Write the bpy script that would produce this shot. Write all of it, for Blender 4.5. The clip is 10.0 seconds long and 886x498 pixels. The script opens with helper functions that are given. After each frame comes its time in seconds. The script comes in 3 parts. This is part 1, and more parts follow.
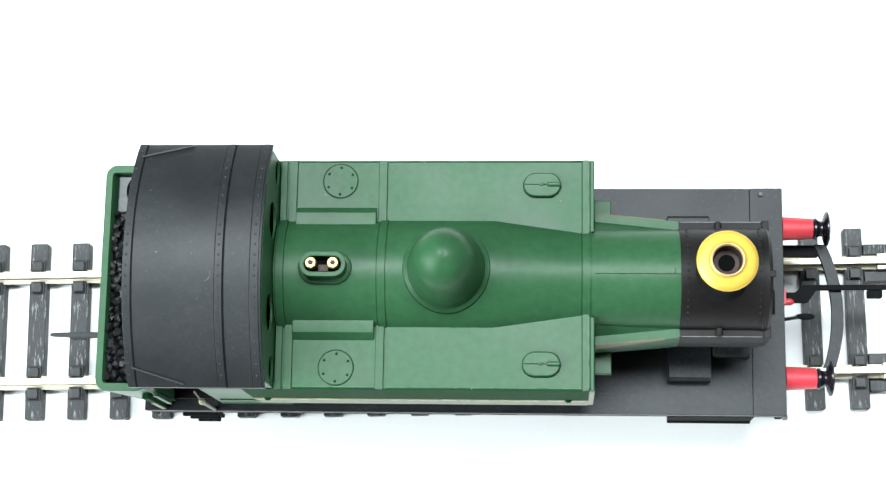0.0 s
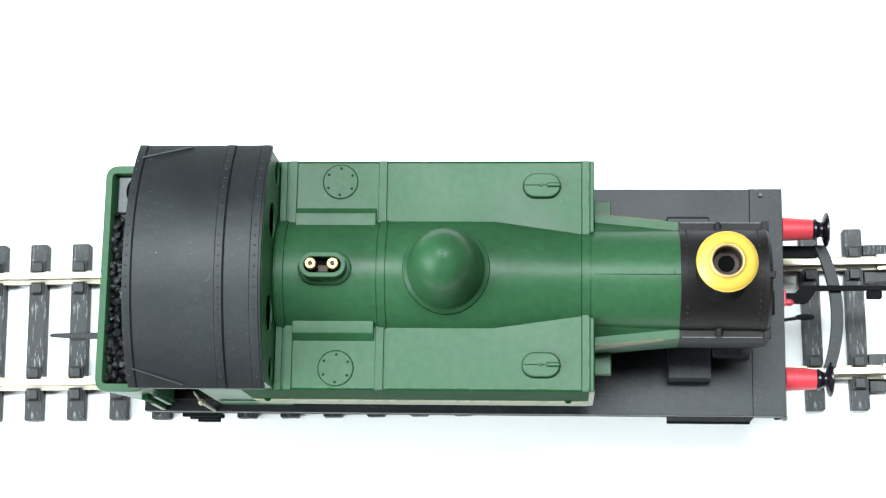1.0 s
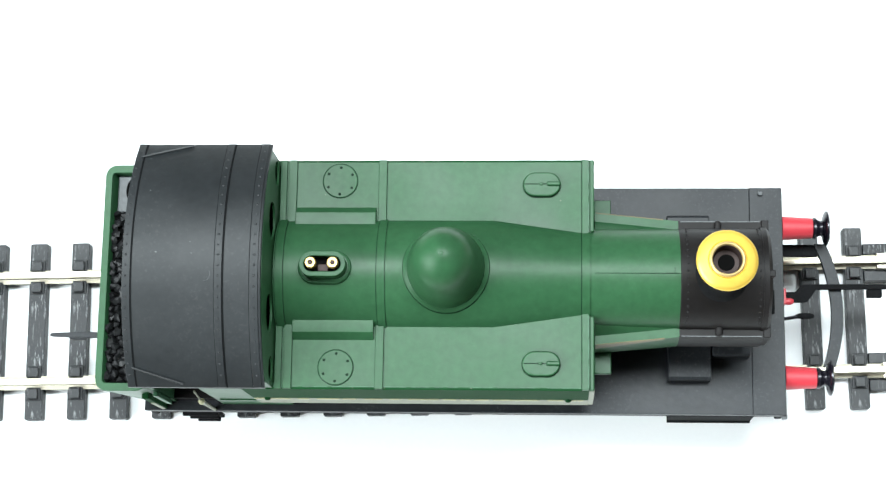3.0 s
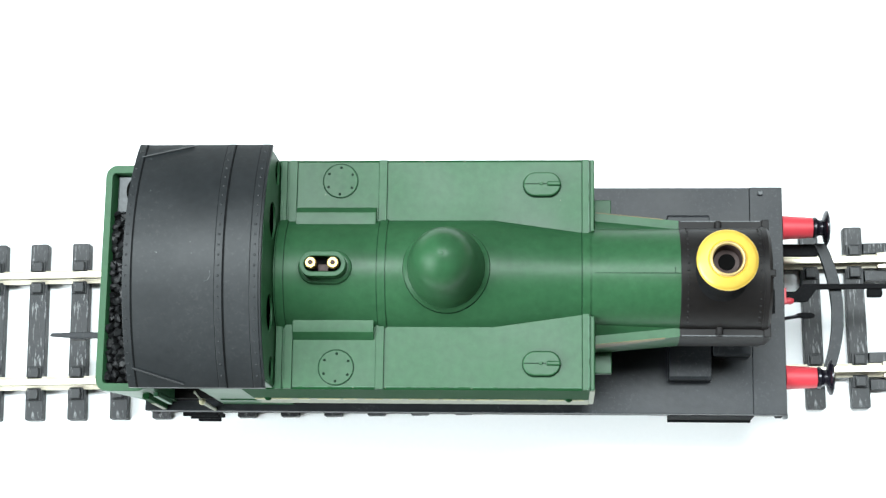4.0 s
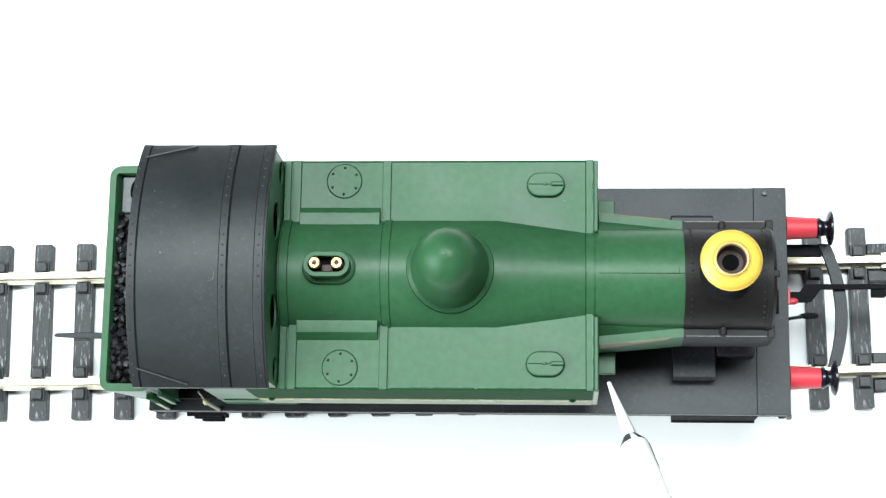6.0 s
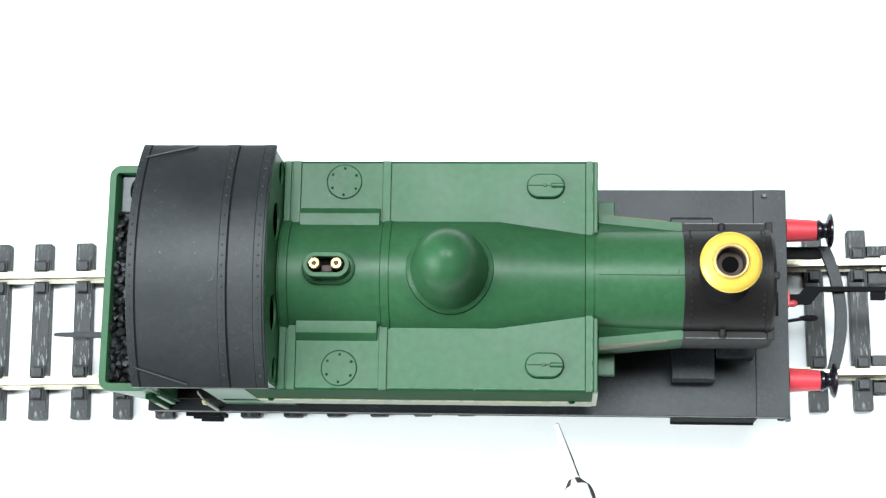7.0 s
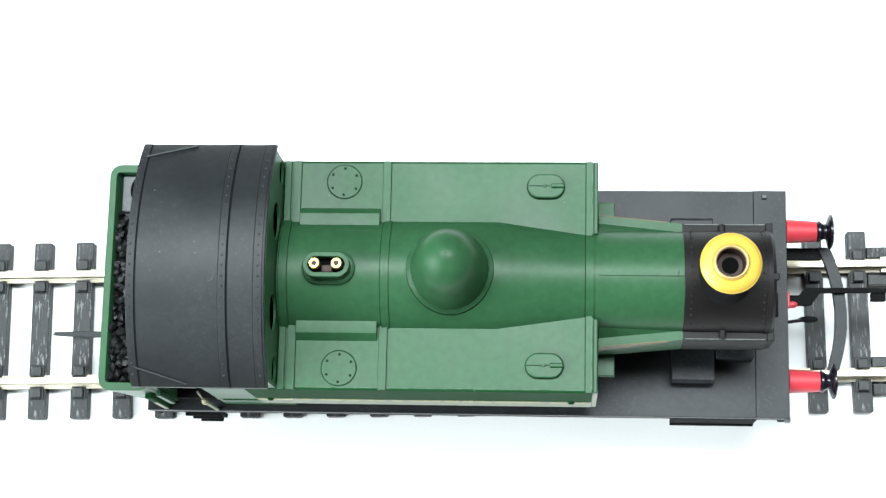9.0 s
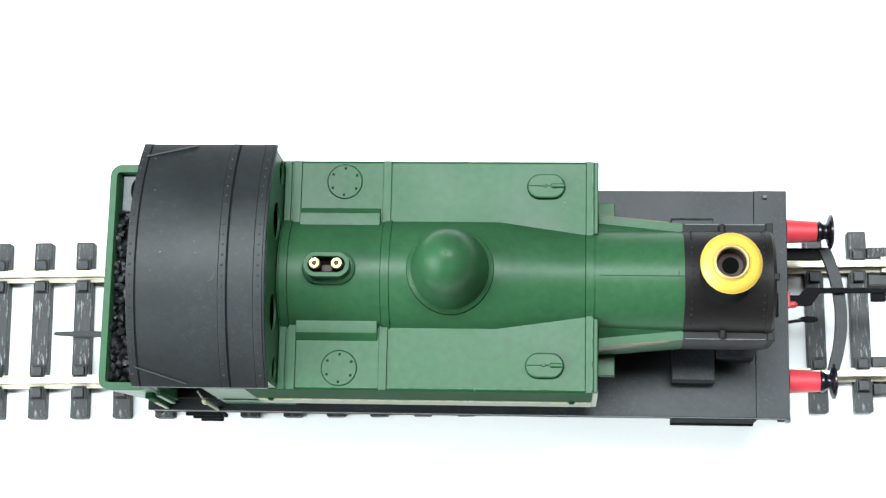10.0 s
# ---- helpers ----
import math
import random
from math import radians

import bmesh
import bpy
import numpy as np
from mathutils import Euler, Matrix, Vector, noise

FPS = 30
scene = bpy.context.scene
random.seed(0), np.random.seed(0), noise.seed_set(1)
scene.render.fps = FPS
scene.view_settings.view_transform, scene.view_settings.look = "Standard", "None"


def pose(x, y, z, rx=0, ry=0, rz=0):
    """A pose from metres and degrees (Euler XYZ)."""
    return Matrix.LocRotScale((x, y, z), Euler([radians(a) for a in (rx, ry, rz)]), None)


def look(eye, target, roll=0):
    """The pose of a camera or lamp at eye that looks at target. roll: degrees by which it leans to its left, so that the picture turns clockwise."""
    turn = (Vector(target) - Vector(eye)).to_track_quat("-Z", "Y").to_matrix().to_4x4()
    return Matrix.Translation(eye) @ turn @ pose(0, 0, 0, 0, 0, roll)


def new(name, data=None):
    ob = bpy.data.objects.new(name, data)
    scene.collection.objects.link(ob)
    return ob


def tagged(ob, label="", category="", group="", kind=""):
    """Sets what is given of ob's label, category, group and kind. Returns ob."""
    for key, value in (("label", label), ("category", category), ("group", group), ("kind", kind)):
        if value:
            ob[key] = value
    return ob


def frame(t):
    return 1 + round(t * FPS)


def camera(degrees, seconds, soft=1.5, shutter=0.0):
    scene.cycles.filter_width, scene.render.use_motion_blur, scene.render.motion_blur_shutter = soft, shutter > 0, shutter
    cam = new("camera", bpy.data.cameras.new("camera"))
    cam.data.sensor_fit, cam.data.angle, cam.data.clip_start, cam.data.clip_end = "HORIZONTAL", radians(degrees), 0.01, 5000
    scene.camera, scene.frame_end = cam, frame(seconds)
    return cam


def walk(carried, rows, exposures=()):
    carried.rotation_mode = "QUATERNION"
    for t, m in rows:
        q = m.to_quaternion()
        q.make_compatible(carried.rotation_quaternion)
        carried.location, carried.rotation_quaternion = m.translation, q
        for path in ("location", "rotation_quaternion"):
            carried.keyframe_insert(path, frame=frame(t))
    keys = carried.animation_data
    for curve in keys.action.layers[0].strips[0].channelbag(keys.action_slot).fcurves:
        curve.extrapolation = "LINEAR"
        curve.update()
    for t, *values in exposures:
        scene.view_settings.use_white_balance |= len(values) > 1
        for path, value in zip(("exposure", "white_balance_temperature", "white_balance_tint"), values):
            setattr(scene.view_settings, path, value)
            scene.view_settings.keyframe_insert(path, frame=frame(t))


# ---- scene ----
cam = camera(28.06, 10.0, soft=1.35, shutter=0.4)

# the camera hangs over the table and only trembles: small turns about one place
EYE = (0.017918, -0.045838, 0.284974)
TURNS = [
    (0.0, -0.031, -0.081, -0.242), (0.5, 0.029, -0.103, -0.214), (1.0, -0.010, -0.087, -0.248),
    (1.5, -0.047, -0.089, -0.234), (2.0, -0.003, -0.086, -0.233), (2.5, -0.030, -0.092, -0.245),
    (4.0, -0.049, -0.060, -0.344), (4.4, -0.038, -0.060, -0.344), (4.5, 0.350, 0.060, -0.320),
    (4.6, 0.657, 0.020, -0.345), (4.7, -0.008, 0.043, -0.345), (4.8, 0.064, 0.037, -0.345),
    (4.9, -0.167, 0.066, -0.350), (5.0, -0.098, 0.066, -0.353), (5.5, -0.058, 0.074, -0.360),
    (7.0, 0.004, 0.004, -0.090), (7.5, -0.005, 0.004, -0.026), (8.0, 0.0, 0.0, 0.0),
    (8.5, 0.003, -0.016, 0.011), (9.0, 0.023, -0.024, 0.052), (9.5, 0.004, -0.006, 0.017), (10.0, 0.021, -0.019, 0.070)]
walk(cam, [(t, pose(*EYE, 11.601 + a, 3.772 + b, -0.092 + c)) for t, a, b, c in TURNS])

# ---- light ----
world = bpy.data.worlds.new("room_air")
scene.world = world
world.use_nodes = True
world.node_tree.nodes["Background"].inputs[0].default_value = (0.9, 0.95, 1.0, 1)
world.node_tree.nodes["Background"].inputs[1].default_value = 0.12


def soft_box(place, size, power, colour):
    data = bpy.data.lights.new("soft_box", "AREA")
    data.shape, data.size, data.size_y = "RECTANGLE", *size
    data.energy, data.color = power, colour
    new("soft_box", data).matrix_world = look(place, (0, 0, 0.03))


# a soft box overhead and another to the side of the table
soft_box((0.03, 0.21, 0.95), (0.72, 0.20), 20.5, (0.88, 0.975, 1.0))
soft_box((-0.82, -0.32, 0.62), (0.80, 0.70), 26.0, (0.89, 0.98, 1.0))


# ---- materials ----
def material(name, colour, rough=0.5, metal=0.0, grain=900.0, vary=0.12, bump=0.15, patch=90.0, spec=0.5, wear=0.0, wear_colour=(0.5, 0.5, 0.5), streak=(1, 1, 1), gloss_vary=0.03):
    """A surface with fine grain, broad patches, light relief and, where asked, scuffed specks."""
    m = bpy.data.materials.new(name)
    m.use_nodes = True
    nt = m.node_tree
    b = nt.nodes["Principled BSDF"]
    co = nt.nodes.new("ShaderNodeTexCoord")
    fine = nt.nodes.new("ShaderNodeTexNoise")
    broad = nt.nodes.new("ShaderNodeTexNoise")
    fine.inputs["Scale"].default_value, fine.inputs["Detail"].default_value = grain, 3
    broad.inputs["Scale"].default_value, broad.inputs["Detail"].default_value = patch, 4
    for n in (fine, broad):
        nt.links.new(co.outputs["Object"], n.inputs["Vector"])
    add = nt.nodes.new("ShaderNodeMath")
    add.operation = "ADD"
    nt.links.new(fine.outputs[0], add.inputs[0])
    nt.links.new(broad.outputs[0], add.inputs[1])
    ramp = nt.nodes.new("ShaderNodeMapRange")
    ramp.inputs[1].default_value, ramp.inputs[2].default_value = 0.6, 1.4
    ramp.inputs[3].default_value, ramp.inputs[4].default_value = 1 - vary, 1 + vary
    nt.links.new(add.outputs[0], ramp.inputs[0])
    mul = nt.nodes.new("ShaderNodeVectorMath")
    mul.operation = "SCALE"
    mul.inputs[0].default_value = colour
    nt.links.new(ramp.outputs[0], mul.inputs["Scale"])
    out = mul.outputs[0]
    if wear:
        scratch = nt.nodes.new("ShaderNodeTexNoise")
        scratch.inputs["Scale"].default_value, scratch.inputs["Detail"].default_value = 2100, 6
        scratch.inputs["Roughness"].default_value = 0.7
        stretch = nt.nodes.new("ShaderNodeMapping")
        stretch.inputs["Scale"].default_value = streak
        nt.links.new(co.outputs["Object"], stretch.inputs[0])
        nt.links.new(stretch.outputs[0], scratch.inputs["Vector"])
        cut = nt.nodes.new("ShaderNodeMapRange")
        cut.inputs[1].default_value, cut.inputs[2].default_value = 0.55, 0.66
        cut.inputs[3].default_value, cut.inputs[4].default_value = 0.0, wear
        nt.links.new(scratch.outputs[0], cut.inputs[0])
        # the scuffs gather in patches
        where = nt.nodes.new("ShaderNodeMapRange")
        where.inputs[1].default_value, where.inputs[2].default_value = 0.38, 0.58
        nt.links.new(broad.outputs[0], where.inputs[0])
        both = nt.nodes.new("ShaderNodeMath")
        both.operation = "MULTIPLY"
        nt.links.new(cut.outputs[0], both.inputs[0])
        nt.links.new(where.outputs[0], both.inputs[1])
        mix = nt.nodes.new("ShaderNodeMix")
        mix.data_type = "RGBA"
        nt.links.new(both.outputs[0], mix.inputs[0])
        nt.links.new(out, mix.inputs[6])
        mix.inputs[7].default_value = (*wear_colour, 1)
        out = mix.outputs[2]
    nt.links.new(out, b.inputs["Base Color"])
    rr = nt.nodes.new("ShaderNodeMapRange")
    rr.inputs[1].default_value, rr.inputs[2].default_value = 0.3, 0.7
    rr.inputs[3].default_value, rr.inputs[4].default_value = max(rough - gloss_vary, 0.02), min(rough + gloss_vary, 1)
    nt.links.new(broad.outputs[0], rr.inputs[0])
    nt.links.new(rr.outputs[0], b.inputs["Roughness"])
    b.inputs["Metallic"].default_value = metal
    b.inputs["Specular IOR Level"].default_value = spec
    if bump:
        bp = nt.nodes.new("ShaderNodeBump")
        bp.inputs["Strength"].default_value, bp.inputs["Distance"].default_value = bump, 0.0001
        nt.links.new(fine.outputs[0], bp.inputs["Height"])
        nt.links.new(bp.outputs[0], b.inputs["Normal"])
    return m


GREEN = material("green_satin_plastic", (0.0208, 0.0725, 0.0310), 0.40, vary=0.2, bump=0.16, spec=0.185, gloss_vary=0.05, wear=0.10, wear_colour=(0.07, 0.12, 0.08))
# darkened copy of the green: draws groove lines with their shade in it
SEAM = material("shaded_green_recess", (0.0055, 0.0200, 0.0095), 0.6, vary=0.2, spec=0.1)
# duller, darker green; on the tank side it stands in for shade
MATTGREEN = material("darkened_green_matt", (0.006, 0.040, 0.012), 0.75, vary=0.12, bump=0.15, spec=0.05)
ROOF = material("charcoal_satin_plastic", (0.0138, 0.0160, 0.0175), 0.47, vary=0.25, bump=0.22, spec=0.29, wear=0.12, wear_colour=(0.11, 0.11, 0.115), gloss_vary=0.07, patch=70)
# darkened copy of the roof colour, for the shade lines beside strips
ROOFSEAM = material("shaded_charcoal_recess", (0.0058, 0.0062, 0.0068), 0.7, spec=0.08)
BLACK = material("black_moulded_plastic", (0.0118, 0.0136, 0.0162), 0.48, vary=0.25, bump=0.45, wear=0.30, wear_colour=(0.085, 0.09, 0.095), spec=0.26, patch=130, gloss_vary=0.025)
MATTBLACK = material("dull_black_plastic", (0.0085, 0.0088, 0.0095), 0.8, vary=0.2, bump=0.3, spec=0.05, wear=0.08, wear_colour=(0.08, 0.08, 0.085))
SMOKE = material("matt_black_paint", (0.0090, 0.0080, 0.0080), 0.5, vary=0.2, bump=0.3, spec=0.15)
CREAM = material("cream_lining_paint", (0.150, 0.162, 0.108), 0.5, vary=0.3, wear=0.85, wear_colour=(0.06, 0.10, 0.05), patch=200)
CREAMEDGE = material("bright_cream_edge_paint", (0.42, 0.40, 0.24), 0.5, vary=0.3)
# pale green for rubbed paint, with edge highlights put into the colour
WORNLIT = material("pale_green_wear_highlight", (0.022, 0.085, 0.040), 0.45, vary=0.5, patch=400, spec=0.3)
TAN = material("tan_lining_paint", (0.13, 0.105, 0.055), 0.5, vary=0.2)
BRASS = material("polished_brass", (0.42, 0.30, 0.11), 0.40, 0.9, vary=0.06)
GOLD = material("yellow_gilt_plating", (0.88, 0.59, 0.095), 0.45, 0.6, vary=0.10, bump=0.10, gloss_vary=0.08)
PALEGOLD = material("pale_worn_gilt", (0.62, 0.46, 0.20), 0.5, 0.6, vary=0.12)
# brown interior colour with the cab's shade put into it
BROWN = material("shaded_brown_cab_interior", (0.022, 0.015, 0.012), 0.6, spec=0.2)
COPPER = material("dull_copper_liner", (0.045, 0.03, 0.028), 0.5, 0.2, spec=0.2)
# near-black: stands in for shade in holes and gaps; also black fittings
DEEPBLACK = material("deep_black_shade_and_trim", (0.003, 0.003, 0.003), 0.9, spec=0.05)
RED = material("red_moulded_plastic", (0.50, 0.030, 0.045), 0.5, vary=0.06, spec=0.6)
GLOSS = material("glossy_black_metal", (0.010, 0.009, 0.014), 0.24, 0.3)
COAL = material("black_coal", (0.0085, 0.0085, 0.0095), 0.46, vary=0.5, bump=0.6, spec=0.32)
PLATE = material("grey_cast_plate", (0.060, 0.066, 0.070), 0.5, vary=0.3, bump=0.6, grain=1500, wear=0.6, wear_colour=(0.28, 0.28, 0.28))
RAIL = material("nickel_silver_rail", (0.60, 0.56, 0.45), 0.4, 0.8, vary=0.14, patch=60, wear=0.7, wear_colour=(0.24, 0.19, 0.10), streak=(0.07, 0.6, 1))
# dark brown that stands in for the shade under the rail heads
RAILWEB = material("shaded_rail_web", (0.07, 0.06, 0.045), 0.6, 0.5, vary=0.3)
SLEEPER = material("dark_grey_sleeper_plastic", (0.0125, 0.0138, 0.0155), 0.5, vary=0.4, bump=0.6, wear=1.0, wear_colour=(0.22, 0.225, 0.23), spec=0.36, streak=(1.3, 0.22, 1), patch=140, gloss_vary=0.06)
PAPER = material("white_paper", (0.86, 0.87, 0.88), 0.85, grain=1400, vary=0.015, bump=0.1, patch=8)
# tone of the unseen walls, set for the light they throw back
WALL = material("beige_wall_paint", (0.46, 0.45, 0.43), 0.8, grain=60, vary=0.03, patch=2)
WOODFLOOR = material("brown_floor_boards", (0.20, 0.13, 0.08), 0.5, grain=40, vary=0.2, patch=3)
TABLE = material("brown_table_laminate", (0.24, 0.17, 0.11), 0.5, grain=80, vary=0.1, patch=6)
PEN = material("white_pen_plastic", (0.62, 0.62, 0.63), 0.35, vary=0.03)
# dark colour for the pen's marks and for shade painted on its nozzle
PENDARK = material("dark_pen_marks_and_shade", (0.040, 0.036, 0.038), 0.5, 0.0, vary=0.1, spec=0.2)


# ---- mesh helpers; sizes below are in millimetres ----
def part(name, bm, mat, parent=None, label="", smooth=18, at=None):
    """Links a bmesh in millimetres as one mesh object, under a thing or a part."""
    bmesh.ops.scale(bm, vec=(0.001,) * 3, verts=bm.verts)
    bmesh.ops.recalc_face_normals(bm, faces=bm.faces)
    me = bpy.data.meshes.new(name)
    bm.to_mesh(me)
    bm.free()
    me.materials.append(mat)
    if smooth:
        me.shade_smooth()
        me.set_sharp_from_angle(angle=radians(smooth))
    ob = new(name, me)
    if at:
        ob.location = [c * 0.001 for c in at]
    if parent:
        ob.parent = parent
    if label:
        ob["label"] = label
    return ob


def again(ob, at, parent):
    """Another of the same piece, on the same mesh."""
    o = new(ob.name.split(".")[0], ob.data)
    o.location = [c * 0.001 for c in at]
    o.parent = parent
    return o


def box(x0, x1, y0, y1, z0, z1, bevel=0.0, bm=None, seg=2):
    b = bmesh.new()
    v = [b.verts.new((x, y, z)) for x in (x0, x1) for y in (y0, y1) for z in (z0, z1)]
    for q in ((0, 1, 3, 2), (4, 6, 7, 5), (0, 4, 5, 1), (2, 3, 7, 6), (0, 2, 6, 4), (1, 5, 7, 3)):
        b.faces.new([v[i] for i in q])
    if bevel:
        bmesh.ops.bevel(b, geom=b.edges[:], offset=bevel, segments=seg, profile=0.5, affect="EDGES")
    return join(bm, b)


def join(bm, b):
    if bm is None:
        return b
    me = bpy.data.meshes.new("tmp")
    b.to_mesh(me)
    b.free()
    bm.from_mesh(me)
    bpy.data.meshes.remove(me)
    return bm


def prism(pts, axis, a, b, bevel=0.0, bm=None, holes=()):
    """A plate with the outline pts, and holes, pushed from a to b along an axis."""
    m = bmesh.new()

    def place(p, c):
        return {"x": (c, p[0], p[1]), "y": (p[0], c, p[1]), "z": (p[0], p[1], c)}[axis]
    edges = []
    for loop in (pts, *holes):
        vs = [m.verts.new(place(p, a)) for p in loop]
        edges += [m.edges.new((vs[i], vs[(i + 1) % len(vs)])) for i in range(len(vs))]
    if holes:
        bmesh.ops.triangle_fill(m, edges=edges, use_beauty=True)
    else:
        m.faces.new(vs)
    ext = bmesh.ops.extrude_face_region(m, geom=m.faces[:])
    d = {"x": (b - a, 0, 0), "y": (0, b - a, 0), "z": (0, 0, b - a)}[axis]
    bmesh.ops.translate(m, vec=d, verts=[g for g in ext["geom"] if isinstance(g, bmesh.types.BMVert)])
    if bevel:
        sharp = [e for e in m.edges if len(e.link_faces) == 2 and e.calc_face_angle(0) > 0.7]
        bmesh.ops.bevel(m, geom=sharp, offset=bevel, segments=2, profile=0.5, affect="EDGES")
    return join(bm, m)


def lathe(profile, axis="z", at=(0, 0, 0), n=40, bm=None, caps=True):
    """Turns a profile of (radius, height) about an axis."""
    m = bmesh.new()
    rings = []
    for r, h in profile:
        ring = []
        for k in range(n):
            a = 2 * math.pi * k / n
            c, s = r * math.cos(a), r * math.sin(a)
            p = {"z": (c, s, h), "x": (h, c, s), "y": (c, h, s)}[axis]
            ring.append(m.verts.new((p[0] + at[0], p[1] + at[1], p[2] + at[2])))
        rings.append(ring)
    for r0, r1 in zip(rings, rings[1:]):
        for k in range(n):
            m.faces.new((r0[k], r0[(k + 1) % n], r1[(k + 1) % n], r1[k]))
    for ring in (rings[0], rings[-1]) if caps else ():
        m.faces.new(ring)
    return join(bm, m)


def sector(profile, a0, a1, proud, n=6):
    """A strip of a turned shape about x, between two angles, a little proud of it."""
    m = bmesh.new()
    grid = []
    for r, h in profile:
        row = []
        for d in (proud, -0.15):
            row.append([m.verts.new((h, (r + d) * math.cos(radians(a0 + (a1 - a0) * k / n)), (r + d) * math.sin(radians(a0 + (a1 - a0) * k / n)))) for k in range(n + 1)])
        grid.append(row[0] + row[1][::-1])
    w = len(grid[0])
    for a, b in zip(grid, grid[1:]):
        for k in range(w):
            m.faces.new((a[k], a[(k + 1) % w], b[(k + 1) % w], b[k]))
    m.faces.new(grid[0])
    m.faces.new(grid[-1])
    return m


def loft(first, last):
    """A solid between two outlines with the same number of corners."""
    m = bmesh.new()
    rings = [[m.verts.new(p) for p in e] for e in (first, last)]
    n = len(first)
    for k in range(n):
        m.faces.new((rings[0][k], rings[0][(k + 1) % n], rings[1][(k + 1) % n], rings[1][k]))
    m.faces.new(rings[0])
    m.faces.new(rings[1])
    return m


def sweep(path, rx, rz, bm=None, n=8):
    """A rod of oval section along a path."""
    m = bmesh.new()
    pts = [Vector(p) for p in path]
    rings = []
    for i, p in enumerate(pts):
        d = (pts[min(i + 1, len(pts) - 1)] - pts[max(i - 1, 0)]).normalized()
        side = d.cross(Vector((0, 0, 1)))
        side = Vector((1, 0, 0)) if side.length < 1e-4 else side.normalized()
        up = side.cross(d)
        rings.append([m.verts.new(p + side * rx * math.cos(2 * math.pi * k / n + 0.39) + up * rz * math.sin(2 * math.pi * k / n + 0.39)) for k in range(n)])
    for a, b in zip(rings, rings[1:]):
        for k in range(n):
            m.faces.new((a[k], a[(k + 1) % n], b[(k + 1) % n], b[k]))
    m.faces.new(rings[0])
    m.faces.new(rings[-1])
    return join(bm, m)


def oval(cx, cy, hx, hy, n=24):
    """A stadium outline, longer in x."""
    out = []
    for k in range(n):
        a = 2 * math.pi * (k + 0.5) / n
        out.append((cx + math.copysign(hx - hy, math.cos(a)) + hy * math.cos(a), cy + hy * math.sin(a)))
    return out


def circle(cx, cy, r, n=20):
    return [(cx + r * math.cos(2 * math.pi * k / n), cy + r * math.sin(2 * math.pi * k / n)) for k in range(n)]


def rounded(x0, x1, y0, y1, r, n=6):
    out = []
    for cx, cy, a0 in ((x1 - r, y1 - r, 0), (x0 + r, y1 - r, 90), (x0 + r, y0 + r, 180), (x1 - r, y0 + r, 270)):
        out += [(cx + r * math.cos(radians(a0 + 90 * k / n)), cy + r * math.sin(radians(a0 + 90 * k / n))) for k in range(n + 1)]
    return out


def rivet(parent, mat, places, r=0.16, h=0.12, axis="z"):
    prof = [(r, -0.05), (r, h * 0.4), (r * 0.7, h * 0.85), (r * 0.25, h)]
    first = part("rivet", lathe(prof, axis, n=8), mat, parent, at=places[0])
    for p in places[1:]:
        again(first, p, parent)


# ---- setting ----
def setting():
    t = part("table_sheet", box(-135, 135, -110, 187, -2, 0), PAPER, smooth=0)
    tagged(t, "plain white paper sheet laid on the table", "paper sheet", kind="structure")
    # table is out of view; its brown keeps reflections in the dome dark
    table = new("table")
    tagged(table, "brown laminate table under the white paper sheet", "table")
    part("tabletop", box(-740, 740, -480, 480, -28, -2.2, 3), TABLE, table)
    leg = part("leg", box(-25, 25, -25, 25, -750, -28, 3), TABLE, table, at=(-690, -430, 0))
    for x, y in ((690, -430), (-690, 430), (690, 430)):
        again(leg, (x, y, 0), table)
    # unseen room added round the table to close it and bounce soft light
    for name, b, mat, say in (
            ("floor", (-1800, 1800, -1800, 1800, -850, -750), WOODFLOOR, "brown boarded floor of the room"),
            ("ceiling", (-1800, 1800, -1800, 1800, 1650, 1750), WALL, "unseen plain beige painted ceiling"),
            ("wall_north", (-1800, 1800, 1800, 1900, -750, 1650), WALL, "unseen plain beige painted wall"),
            ("wall_south", (-1800, 1800, -1900, -1800, -750, 1650), WALL, "unseen plain beige painted wall"),
            ("wall_east", (1800, 1900, -1900, 1900, -750, 1650), WALL, "unseen plain beige painted wall"),
            ("wall_west", (-1900, -1800, -1900, 1900, -750, 1650), WALL, "unseen plain beige painted wall")):
        tagged(part(name, box(*b), mat, smooth=0), say, name.split("_")[0], kind="structure")


# ---- track ----
PITCH, FIRST, GAUGE = 7.0, -66.96, 8.775


def rail_section(y):
    h = [(-1.1, 2.0), (1.1, 2.0), (1.1, 2.2), (0.3, 2.4), (0.2, 3.5), (0.53, 3.65), (0.53, 4.1), (0.43, 4.2),
         (-0.43, 4.2), (-0.53, 4.1), (-0.53, 3.65), (-0.2, 3.5), (-0.3, 2.4), (-1.1, 2.2)]
    return [(y + a, b) for a, b in h]


